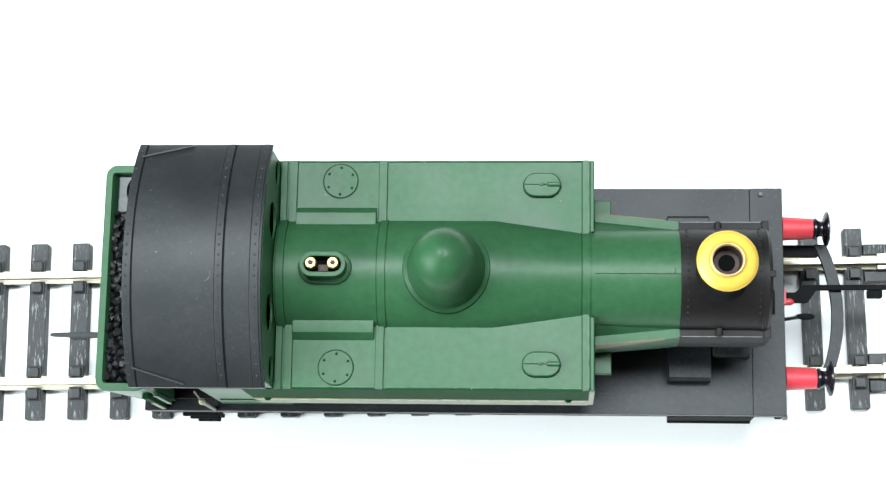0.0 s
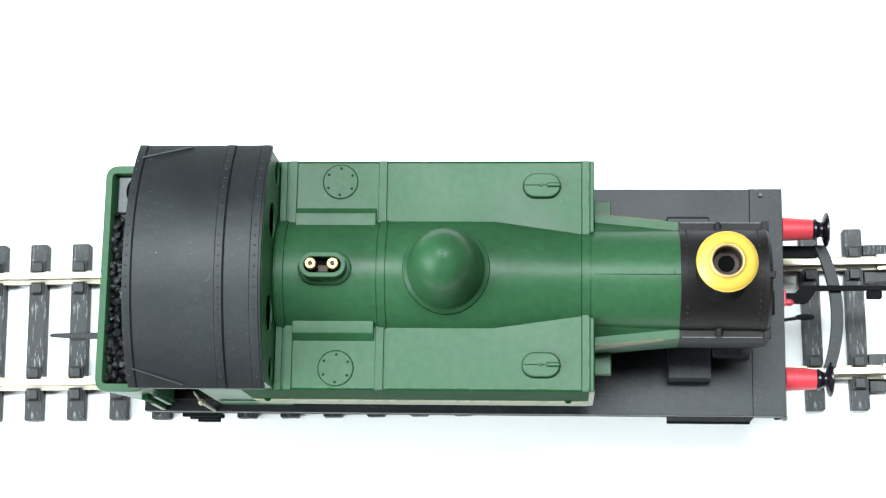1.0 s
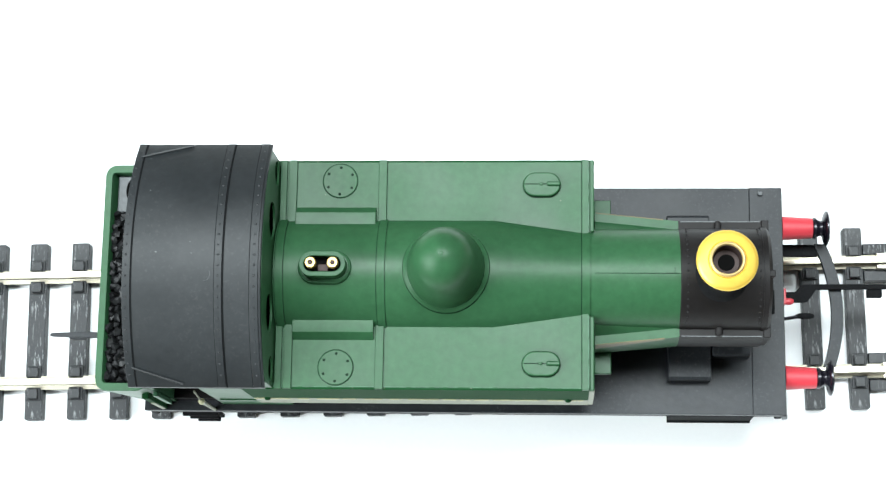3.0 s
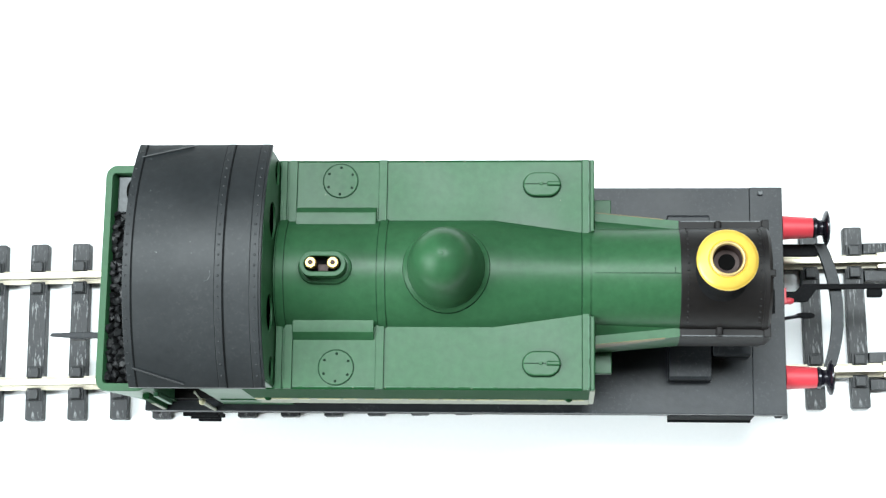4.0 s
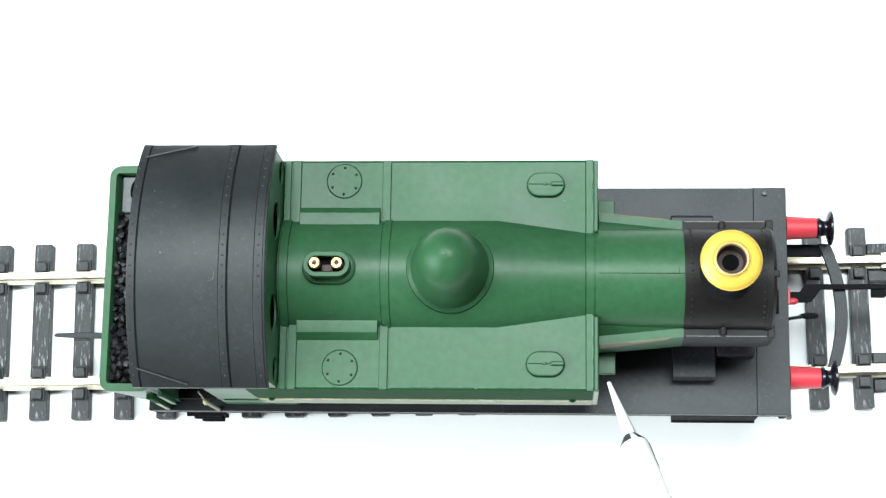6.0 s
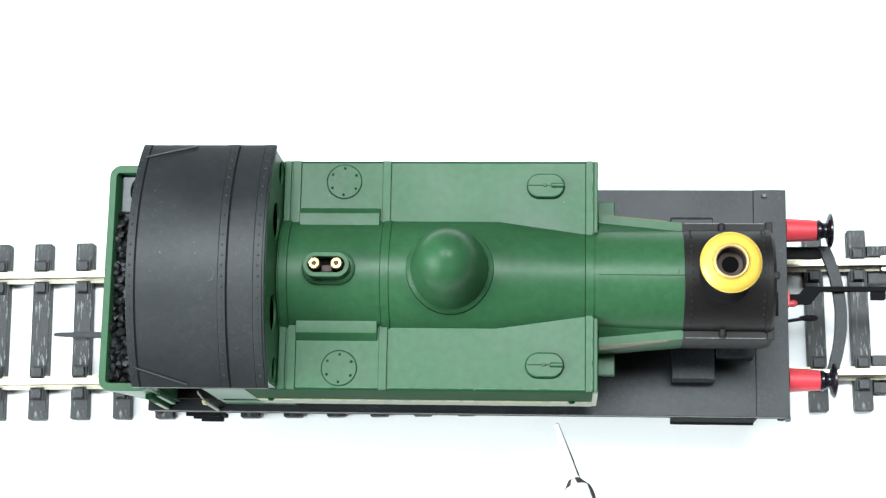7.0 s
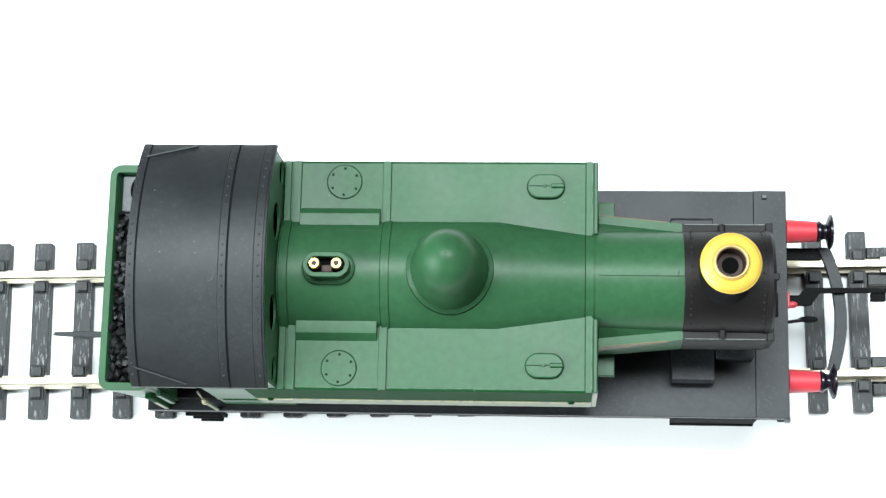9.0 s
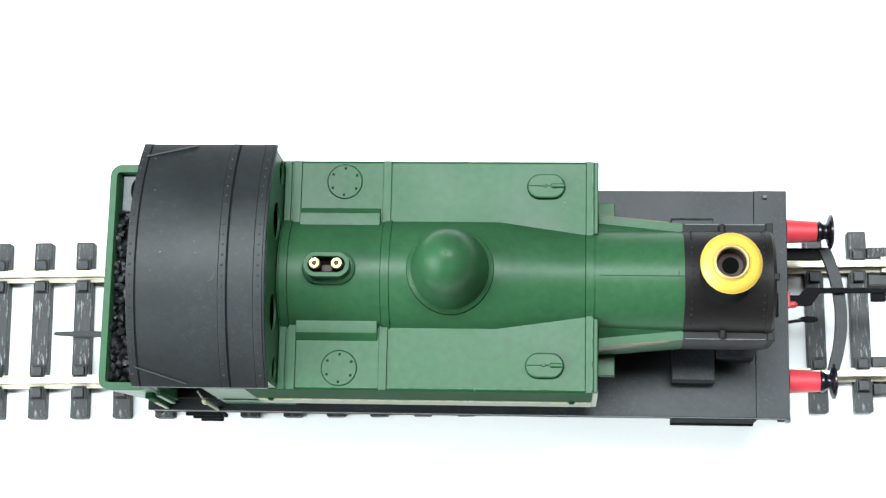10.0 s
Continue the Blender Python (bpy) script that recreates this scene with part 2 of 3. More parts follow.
def track(name, label, x0, x1, sleepers, web):
    tr = new(name)
    tagged(tr, label, "railway track", group="track sections")
    for s in (1, -1):
        rail = part("rail", prism(rail_section(s * GAUGE), "x", x0, x1), RAIL, tr, "bright nickel silver rail", smooth=25)
        # a dark strip each side of the web paints the head's undercut shadow
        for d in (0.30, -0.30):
            part("rail_web", box(x0 + 0.1, x1 - 0.1, s * GAUGE + d - 0.1, s * GAUGE + d + 0.1, 2.35, 3.62), RAILWEB, rail, "darkened strip for the shade under the rail head", smooth=0)
    out = rounded(-1.47, 1.47, -14.75, 14.45, 0.25, 2)
    sl = part("sleeper", prism(out, "z", 0.05, 2.0, 0.12), SLEEPER, tr, at=(sleepers[0], 0, 0))
    chair = box(-1.2, 1.2, -1.05, 1.05, 1.9, 2.3, 0.08, seg=1)
    chair = box(-0.85, 0.85, -0.9, 0.75, 2.2, 3.15, 0.16, chair)
    me = part("rail_chair", chair, SLEEPER, sl)
    spots = [(s * GAUGE + d) for s in (1, -1) for d in (1.75, -1.75)]
    me.location = (0, spots[0] * 0.001, 0)
    for y in spots[1:]:
        again(me, (0, y, 0), sl)
    for x in sleepers[1:]:
        o = again(sl, (x, 0, 0), tr)
        for y in spots:
            again(me, (0, y, 0), o)
    for a, b in zip(sleepers, sleepers[1:]):
        for s in (1, -1):
            part("web", box(a + 1.4, b - 1.4, s * GAUGE - 0.9, s * GAUGE + 0.9, 0.1, 1.4), SLEEPER, tr)
    for a, b in web:
        for y in (11.0, 6.6, -6.7, -11.0):
            part("web", box(a, b, y - 0.85, y + 0.85, 0.1, 1.7, 0.1), SLEEPER, tr)
    return tr


def fishplate(y):
    f = new("fishplate")
    tagged(f, "folded bright metal rail joiner at the track joint", "rail joiner", group="rail joiners")
    part("plate", box(69.6, 77, y - 1.25, y - 0.6, 2.05, 3.1, 0.1), RAIL, f)
    part("plate", box(69.6, 77, y + 0.6, y + 1.25, 2.05, 3.1, 0.1), RAIL, f)
    part("base", box(69.6, 77, y - 1.2, y + 1.2, 1.82, 2.0), RAIL, f)


# ---- locomotive ----
LOCO = new("model_locomotive")
tagged(LOCO, "green and black model tank steam locomotive standing on the track", "model locomotive")
LOCO.matrix_world = pose(-0.00051, 0.00081, 0, 0, 0, -1.239)


def boiler_r(u):
    return 8.75 if u < 10 else (8.75 - (u - 10) / 12.5 * 1.5 if u < 22.5 else 7.25 - (u - 22.5) * 0.008)


BZ = 36.7   # height of the boiler's axis


def tube(us, n=48, grow=0.0):
    m = bmesh.new()
    rings = []
    for u in us:
        r = boiler_r(u) + grow
        rings.append([m.verts.new((u, r * math.cos(2 * math.pi * k / n), BZ + r * math.sin(2 * math.pi * k / n))) for k in range(n)])
    for a, b in zip(rings, rings[1:]):
        for k in range(n):
            m.faces.new((a[k], a[(k + 1) % n], b[(k + 1) % n], b[k]))
    m.faces.new(rings[0])
    m.faces.new(rings[-1])
    return m


def footplate():
    fp = part("footplate", box(-43.4, 48.0, -17.25, 17.25, 18.6, 20.3, 0.08), BLACK, LOCO, "black running plate with scuffed surface")
    part("front_plate", box(48.0, 52.9, -17.3, 17.3, 18.6, 20.42, 0.08), BLACK, fp)
    part("buffer_beam", box(51.9, 53.0, -17.0, 17.0, 12.5, 18.7, 0.2), MATTBLACK, fp)
    part("buffer_beam", box(-43.6, -42.7, -17.0, 17.0, 12.5, 18.7, 0.2), MATTBLACK, fp)
    part("chassis_block", box(-42.6, 50, -6.4, 6.4, 7.5, 18.6, 0.3), BLACK, LOCO)
    for s in (1, -1):
        part("valance", box(-42.6, 51.8, s * 16.9 - 0.25, s * 16.9 + 0.25, 16.9, 18.7), MATTBLACK, fp)
        part("toolbox", prism([(s * 6.0, 20.3), (s * 12.45, 20.3), (s * 12.45, 22.7), (s * 12.3, 23.0), (s * 12.0, 23.2), (s * 6.0, 23.2)], "x", 35.4, 41.7, 0.12), BLACK, fp, "plain black box on the running plate")
        part("steam_chest", prism([(s * 5.5, 20.3), (s * 8.9, 20.3), (s * 8.9, 22.9), (s * 8.6, 23.2), (s * 5.5, 23.2)], "x", 41.9, 47.45, 0.15), BLACK, fp, "low black casting beside the smokebox saddle")
        st = part("front_step", box(35.7, 48.3, s * 17.1 - 0.25, s * 17.1 + 0.25, 12.4, 18.6, 0.06), MATTBLACK, fp)
        part("tread", box(35.7, 48.3, s * 16.95 - 0.7, s * 16.95 + 0.7, 12.0, 12.7, 0.06), MATTBLACK, st)
        rs = part("rear_step", box(-38.6, -33.4, s * 16.7 - 0.3, s * 16.7 + 0.3, 8.0, 18.6, 0.1), MATTBLACK, fp)
        for z, w in ((15.4, 5.4), (11.6, 4.6), (7.9, 3.6)):
            part("tread", box(-35.8 - w / 2, -35.8 + w / 2, s * 17.0 - 0.6, s * 17.0 + 0.6, z, z + 0.6, 0.1), MATTBLACK, rs)
    part("corner_bracket", box(52.4, 53.1, -17.75, -17.0, 18.2, 19.6, 0.15), PLATE, fp)
    part("lamp_iron", box(49.3, 50.0, 16.0, 16.6, 20.4, 20.9, 0.1), PLATE, fp, "small chipped lamp bracket")


def boiler():
    b = part("boiler", tube([-20.4, 0, 10, 11, 12, 14, 18, 21, 22, 22.5, 24, 30, 36.0]), GREEN, LOCO, "green tapered boiler")
    for u in (-19.6, -5.4, 23.0):
        part("boiler_band", tube([u - 0.55, u + 0.55], grow=0.14), GREEN, b)
    # grooves are not cut: slim dark rings paint their shade
    for u, w in ((-20.2, 0.06), (-19.0, 0.045), (-6.03, 0.04), (-4.85, 0.06), (22.38, 0.05)):
        part("groove", tube([u - w, u + w], grow=0.03), SEAM, b)
    part("seam", box(24.2, 36.0, -0.45, -0.39, BZ + 6.9, BZ + 7.25), SEAM, b)
    part("seam", box(35.15, 35.22, -0.45, 0.4, BZ + 6.9, BZ + 7.22), SEAM, b)
    for s in (1, -1):
        led = part("side_ledge", loft([(24.3, s * y, z) for y, z in ((6.2, 39.6), (8.25, 37.65), (9.5, 37.6), (9.95, 34.5), (9.7, 30.5), (6.2, 30.5))],
                                      [(36.1, s * y, z) for y, z in ((6.7, 38.6), (7.05, 37.65), (8.3, 37.6), (8.75, 34.5), (8.6, 30.5), (6.7, 30.5))]), GREEN, b, smooth=20)
        part("lining", loft([(24.4, s * y, z) for y, z in ((9.40, 37.62), (9.56, 37.56), (9.80, 35.9), (9.6, 35.9))],
                            [(34.0, s * y, z) for y, z in ((8.44, 37.62), (8.58, 37.58), (8.66, 37.2), (8.5, 37.2))]), TAN, led, "tan lining along the ledge edge")
        part("bracket", box(24.3, 26.75, *sorted((s * 6.0, s * 12.75)), 30.2, 31.5, 0.12), GREEN, LOCO)
    lint = random.Random(8)
    for k in range(9):
        u, v, d = 7.6 + 0.05 * k + lint.uniform(-0.25, 0.25), 4.7 - 0.16 * k + lint.uniform(-0.2, 0.2), lint.uniform(0.03, 0.08)
        z = BZ + math.sqrt(8.75 ** 2 - v * v)
        part("paint_scuff", box(u - d, u + d, v - d * 1.8, v + d * 1.8, z - 0.12, z + 0.06), WORNLIT, b, "pale scuff beside the dome")
    part("firebox_base", box(-20.0, 36.0, -6.0, 6.0, 20.3, 34, 0.2), SMOKE, LOCO)


def smokebox():
    sb = part("smokebox", lathe([(7.2, 36.0), (7.24, 36.1), (7.3, 47.6), (7.1, 48.1), (6.7, 48.3)], "x", (0, 0, BZ), 56), SMOKE, LOCO, "matt black smokebox with rivet rows")
    part("saddle", box(42.0, 48.0, -6.6, 6.6, 20.3, 34, 0.2), SMOKE, sb)
    part("front_ring", lathe([(7.42, 47.4), (7.46, 48.1), (7.0, 48.55)], "x", (0, 0, BZ), 56), SMOKE, sb)
    dr = part("smokebox_door", lathe([(5.6, 48.2), (5.5, 48.4), (4.0, 48.7), (1.5, 48.85)], "x", (0, 0, BZ - 0.6), 40), SMOKE, sb)
    part("door_dart", box(48.7, 49.35, -5.0, -1.6, 37.4, 38.2, 0.12), MATTBLACK, dr)
    for s in (1, -1):
        hr = part("side_ledge", prism([(s * y, z) for y, z in ((6.4, 37.6), (8.2, 37.6), (8.3, 37.5), (8.7, 34.5), (8.6, 30.5), (6.4, 30.5))], "x", 36.1, 47.8), SMOKE, sb)
        part("front_bracket", box(47.75, 48.75, *sorted((s * 5.9, s * 8.4)), 30.5, 38.0, 0.12), SMOKE, hr)
        # pale grey line that draws the highlight on the ledge's edge
        part("edge_highlight", box(36.4, 47.6, s * 8.2 - 0.03, s * 8.2 + 0.08, 37.2, 37.64), PLATE, hr, "pale highlight painted along the ledge edge")
        part("handrail_knob", box(41.1, 42.1, s * 7.3 - 0.95, s * 7.3 + 0.95, 37.2, 38.5, 0.42, seg=3), SMOKE, hr)
    part("lug", box(47.6, 48.9, -0.9, 0.1, 43.3, 44.1, 0.15), SMOKE, sb)
    spots = []
    for u in (37.0, 46.9):
        for a in range(-64, 65, 8):
            spots.append((u, 7.32 * math.sin(radians(a)), BZ + 7.32 * math.cos(radians(a))))
    rivet(sb, SMOKE, spots, 0.16, 0.08)


def chimney():
    ch = part("chimney", lathe([(4.3, 42.0), (4.1, 43.3), (3.7, 43.9), (3.35, 44.5), (3.15, 45.6), (3.1, 47.0), (3.1, 48.9)], "z", (41.65, 0, 0), 48), MATTBLACK, LOCO, "black chimney with flared base", smooth=60)
    cap = [(3.1, 48.6), (3.5, 49.4), (4.0, 50.3), (4.12, 50.8), (4.14, 51.05), (4.05, 51.25), (3.6, 51.48), (2.64, 51.80), (2.56, 51.72), (2.4, 51.6)]
    part("cap", lathe(cap, "z", (41.65, 0, 0), 64, caps=False), GOLD, ch, "bright gilt chimney cap", smooth=40)
    lip = [(2.46, 51.5), (2.45, 51.8), (2.36, 52.0), (2.2, 52.12), (2.08, 52.08), (1.98, 51.9), (1.93, 51.3)]
    part("lip", lathe(lip, "z", (41.65, 0, 0), 56, caps=False), PALEGOLD, ch, "pale worn inner lip of the cap", smooth=40)
    part("liner", lathe([(1.94, 51.6), (1.88, 50.2), (1.7, 49.55), (1.1, 49.4)], "z", (41.65, 0, 0), 40, caps=False), COPPER, ch)
    # the bore is a solid plug, blackened for the hole's shade
    part("bore", lathe([(1.14, 47.0), (1.14, 49.44)], "z", (41.68, 0, 0), 32), DEEPBLACK, ch)


def saddle(u, r0, r1, proud, n=64):
    """A thin ring lying on the round of the boiler."""
    m = bmesh.new()
    rings = []
    for r, h in ((r0, proud + 0.25), (r0 + (r1 - r0) * 0.6, proud + 0.08), (r1, proud), (r1, -0.5), (r0, -0.5)):
        ring = []
        for k in range(n):
            c, w = math.cos(2 * math.pi * k / n), math.sin(2 * math.pi * k / n)
            ring.append(m.verts.new((u + r * c, r * w, BZ + math.sqrt((8.75 + h) ** 2 - (r * w) ** 2))))
        rings.append(ring)
    for a, b in zip(rings, rings[1:] + rings[:1]):
        for k in range(n):
            m.faces.new((a[k], a[(k + 1) % n], b[(k + 1) % n], b[k]))
    return m


def dome():
    prof = [(5.5, 42.6), (5.45, 45.0), (5.36, 46.6), (5.18, 48.0), (4.9, 49.4), (4.62, 50.7), (4.36, 51.8), (4.0, 52.9), (3.75, 53.4), (3.25, 54.15), (2.6, 54.8), (1.8, 55.3), (0.9, 55.65), (0.3, 55.75)]
    d = part("dome", lathe(prof, "z", (3.7, 0, 0), 64), GREEN, LOCO, "tall rounded green steam dome", smooth=60)
    part("moulding_mark", lathe([(0.34, 55.6), (0.3, 55.84), (0.12, 55.8)], "z", (3.7, 0.0, 0), 12), GREEN, d)
    part("base_flange", saddle(3.7, 5.3, 6.0, 0.30), GREEN, d, smooth=40)
    part("groove", saddle(3.7, 5.9, 6.09, 0.03), SEAM, d, smooth=40)


def safety_valve():
    sv = part("safety_valve_cover", prism(oval(-13.15, 0, 3.75, 2.35, 32), "z", 44.4, 45.9, 0.4), GREEN, LOCO, "oval green safety valve casing")
    part("rim", prism(oval(-13.15, 0, 3.2, 1.75, 32), "z", 45.5, 48.2, 0.07, holes=[oval(-13.15, 0, 2.55, 1.1, 24)]), GREEN, sv)
    # black floor paints the shade down inside the casing
    part("well", prism(oval(-13.15, 0, 2.6, 1.15, 24), "z", 45.6, 46.6), DEEPBLACK, sv)
    part("spring_bar", box(-13.9, -12.4, -0.9, 0.1, 46.5, 47.2, 0.1), COPPER, sv)
    for u in (-14.68, -11.62):
        v = part("valve", lathe([(0.55, 46), (0.6, 48.4), (0.80, 48.6), (0.80, 49.0), (0.68, 49.12), (0.36, 49.12), (0.33, 48.7)], "z", (u, 0, 0), 24), BRASS, sv, "small turned brass valve")
        part("nut", lathe([(0.32, 48.6), (0.32, 49.13), (0.15, 49.18)], "z", (u, 0, 0), 6), COPPER, v)


def tank(s):
    def Y(a, b):
        return sorted((s * a, s * b))
    # side tank hung on the boiler, with a rounded lower edge
    sec = [(5.0, 41.0), (16.05, 41.0), (16.33, 40.7), (16.33, 27.0), (15.9, 25.6), (14.9, 24.8), (13.5, 24.6), (7.0, 24.6), (5.0, 30)]
    t = part("side_tank", prism([(s * y, z) for y, z in sec], "x", -20.4, 23.6, 0.0), GREEN, LOCO, "green pannier water tank", smooth=30)
    for a, b, h in ((-20.35, -19.45, 0.22), (-19.15, -18.0, 0.34), (-6.3, -5.15, 0.3), (22.46, 23.4, 0.34)):
        y0, y1 = Y(6.9 if a < 20 else 5.7, 16.36)
        part("strap", box(a, b, y0, y1, 40.9, 41 + h, 0.05), GREEN, t)
        part("groove", box(b + 0.0, b + 0.06, y0, y1, 40.95, 41.03), SEAM, t)
        part("groove", box(a - (0.10 if a > 20 else 0.05), a, y0, y1, 40.95, 41.025), SEAM, t)
    chips = random.Random(31 + s)
    y = 6.0
    while y < 15.9:
        y2 = min(y + chips.uniform(0.4, 2.2), 16.0)
        # worn strap edge; its pale colour also paints the bright highlight there
        part("worn_lit_edge", box(23.30 - chips.uniform(0, 0.04), 23.42, *Y(y, y2), 41.2, 41.37), WORNLIT, t, "worn strap edge with painted highlight")
        y = y2 + chips.choice((0.1, 0.3, 0.8))
    u = -25.0
    while s < 0 and u < 23.0:
        u2 = min(u + chips.uniform(0.8, 4.5), 23.4)
        # rubbed tank edge, lightened further to draw the highlight along it
        part("worn_lit_edge", box(u, u2, *Y(16.02 - chips.uniform(0, 0.05), 16.1), 40.8, 41.015), WORNLIT, t, "rubbed tank edge with painted highlight")
        u = u2 + chips.choice((0.08, 0.2, 0.6, 1.6))
    u = -25.0
    while u < 23.0:
        u2 = min(u + chips.uniform(0.5, 3.5), 23.4)
        part("lining_edge", box(u, u2, *Y(16.3, 16.54), 29.6, 30.06, 0.0), CREAMEDGE, t, "brighter flaking edge of the lining")
        u = u2 + chips.choice((0.05, 0.15, 0.5, 1.2))
    part("front_lip", box(23.5, 24.15, *Y(6.0, 16.38), 25.0, 41.1, 0.15), GREEN, t)
    part("cab_end", box(-25.2, -20.4, *Y(15.5, 16.33), 25, 40.8, 0.1), GREEN, t)
    part("lining", box(-25.1, 23.5, *Y(15.9, 16.42), 24.0, 30.0, 0.1), CREAM, t, "cream lining along the tank's lower side")
    part("lining", box(23.5, 24.2, *Y(16.0, 16.44), 24.9, 40.2, 0.08), CREAM, t)
    # thin dark slab: the upper side's shade is put into its colour
    part("side_shade", box(-25.15, 23.45, *Y(16.1, 16.4), 30.0, 40.85, 0.05), MATTGREEN, t, "upper tank side, darkened green in place of shade")
    for u in (-23.0, 20.6):
        part("knob", lathe([(0.5, 16.2), (0.5, 16.5), (0.3, 16.75)] if s > 0 else [(0.5, -16.2), (0.5, -16.5), (0.3, -16.75)], "y", (u, 0, 30.2), 12), MATTGREEN, t)
    part("hinged_box", prism([(s * 6.35, 40.0), (s * 6.4, 42.1), (s * 8.55, 42.2), (s * 9.5, 41.0), (s * 9.5, 40)], "x", -17.95, -6.55, 0.08), GREEN, t)
    rnd = random.Random(21 + s)
    for k in range(5):
        u, v, d = rnd.uniform(-17, 21), s * rnd.choice((rnd.uniform(9.6, 16.2), 16.2)), rnd.uniform(0.03, 0.08)
        part("paint_chip", box(u - d, u + d * 1.5, v - d, v + d, 40.9, 41.02), CREAM, t)
    # round inspection cover
    u, v = -11.82, s * 13.36
    c = part("inspection_cover", lathe([(2.46, 40.9), (2.44, 41.10), (2.36, 41.14)], "z", (u, v, 0), 40), GREEN, t)
    part("groove", lathe([(2.56, 40.9), (2.56, 41.02), (2.48, 41.02)], "z", (u, v, 0), 40), SEAM, c)
    rivet(c, SEAM, [(u + 1.93 * math.sin(radians(60 * k + 2)), v + 1.93 * math.cos(radians(60 * k + 2)), 41.14) for k in range(6)], 0.2, 0.08)
    # oval filler lid
    u, v = 16.8, s * 12.74
    lid = part("filler_lid", prism(oval(u, v, 2.62, 1.72, 40), "z", 40.9, 41.75, 0.18), GREEN, t)
    part("groove", prism(oval(u, v, 2.72, 1.84, 40), "z", 40.9, 41.03), SEAM, lid)
    part("hinge_line", box(u - 2.45, u + 0.6, v - 0.06, v + 0.06, 41.7, 41.8), SEAM, lid)
    part("handle", box(u + 0.7, u + 2.65, v - 0.3, v + 0.32, 41.6, 42.15, 0.2), GREEN, lid)
    part("catch", box(u - 0.35, u + 0.15, v - 0.2, v + 0.2, 41.6, 41.95, 0.1), GREEN, lid)


def roof_z(v):
    r = 24.8
    return 54.2 - r + math.sqrt(r * r - v * v)


def cab():
    arc = [(-17.1 + 34.2 * k / 40, roof_z(-17.1 + 34.2 * k / 40)) for k in range(41)]
    inner = [(v, z - 0.7) for v, z in reversed(arc)]
    roof = part("cab_roof", prism(arc + inner, "x", -39.45, -20.6, 0.12), ROOF, LOCO, "arched charcoal cab roof with rivet strips")
    for a, b, h in ((-39.4, -38.3, 0.16), (-26.87, -25.85, 0.2), (-22.1, -20.95, 0.16)):
        up = [(v, z + h) for v, z in arc]
        part("roof_strip", prism(up + [(v, z - 0.1) for v, z in reversed(arc)], "x", a, b, 0.05), ROOF, roof)
    part("groove", prism([(v, z + 0.05) for v, z in arc] + [(v, z - 0.1) for v, z in reversed(arc)], "x", -25.85, -25.62), ROOFSEAM, roof)
    part("groove", prism([(v, z + 0.05) for v, z in arc] + [(v, z - 0.1) for v, z in reversed(arc)], "x", -38.3, -38.1), ROOFSEAM, roof)
    for u in (-26.93, -22.16):
        part("groove", prism([(v, z + 0.03) for v, z in arc] + [(v, z - 0.1) for v, z in reversed(arc)], "x", u - 0.04, u + 0.06), ROOFSEAM, roof)
    for s in (1, -1):
        pth = []
        for k in range(9):
            f = k / 8
            v = s * (14.7 + 2.0 * f)
            pth.append((-38.6 + 6.9 * f, v, roof_z(v) + 0.1))
        part("rain_strip", sweep(pth, 0.16, 0.25), ROOF, roof)
    spots = []
    for u, h in ((-38.95, 0.16), (-26.4, 0.2), (-21.5, 0.16)):
        for k in range(-11, 12):
            v = k * 1.42
            spots.append((u, v, roof_z(v) + h))
    rivet(roof, ROOF, spots, 0.16, 0.12)
    # old scratch and specks of chipped paint
    arcs = [(-28.2 + 0.75 * math.cos(a / 4), -2.6 - 0.9 * math.sin(a / 4)) for a in range(-2, 8)]
    part("scratch", sweep([(u, v, roof_z(v) + 0.01) for u, v in arcs], 0.035, 0.03, n=6), PLATE, roof, "fine pale curved scratch")
    rnd = random.Random(11)
    for k in range(7):
        u, v = rnd.uniform(-38, -21), rnd.uniform(-15, 15)
        d = rnd.uniform(0.03, 0.07)
        part("paint_chip", box(u - d, u + d, v - d, v + d, roof_z(v) - 0.05, roof_z(v) + 0.03), PLATE, roof)
    # front sheet with four spectacle windows, rear sheet with two
    out = [(-15.9, 20.3), (15.9, 20.3)] + [(v, roof_z(v) - 0.5) for v in [15.9 - 31.8 * k / 24 for k in range(25)]]
    wins = [circle(v, z, r) for v, z, r in ((6.5, 46.3, 2.6), (-6.5, 46.3, 2.6), (13.9, 43.5, 1.75), (-13.9, 43.5, 1.75))]
    part("cab_front", prism(out, "x", -20.85, -20.55, holes=wins), GREEN, LOCO, "green cab front sheet with round windows")
    part("cab_rear", prism(out, "x", -39.2, -38.5, holes=[circle(v, 46.0, 2.2) for v in (6.5, -6.5)]), GREEN, LOCO)
    part("cab_floor", box(-39, -21, -15.6, 15.6, 20.3, 22.3), SMOKE, LOCO)
    # backhead widened right across the cab, a dark plate to blacken the windows
    part("window_backing", box(-25.0, -23.2, -15.5, 15.5, 22, 48.2, 0.3), BROWN, LOCO)
    # black sheet added under the roof to darken the cab inside
    part("cab_shade_sheet", prism([(v, z - 0.75) for v, z in arc] + [(v, z - 0.9) for v, z in reversed(arc)], "x", -38.4, -21.4), DEEPBLACK, roof)
    for s in (1, -1):
        side = part("cab_side", prism([(-31.4, 20.3), (-20.6, 20.3), (-20.6, 47.4), (-31.4, 47.4)], "y", s * 15.6, s * 16.25, 0.08), GREEN, LOCO)
        part("panel_strip", box(-30.6, -24.5, *sorted((s * 16.2, s * 16.45)), 26.2, 27.2, 0.08), GREEN, side)
        pil = part("door_pillar", box(-40.9, -39.9, *sorted((s * 16.0, s * 17.0)), 20.3, 33.0, 0.1), MATTGREEN, LOCO, "dark green doorway pillar")
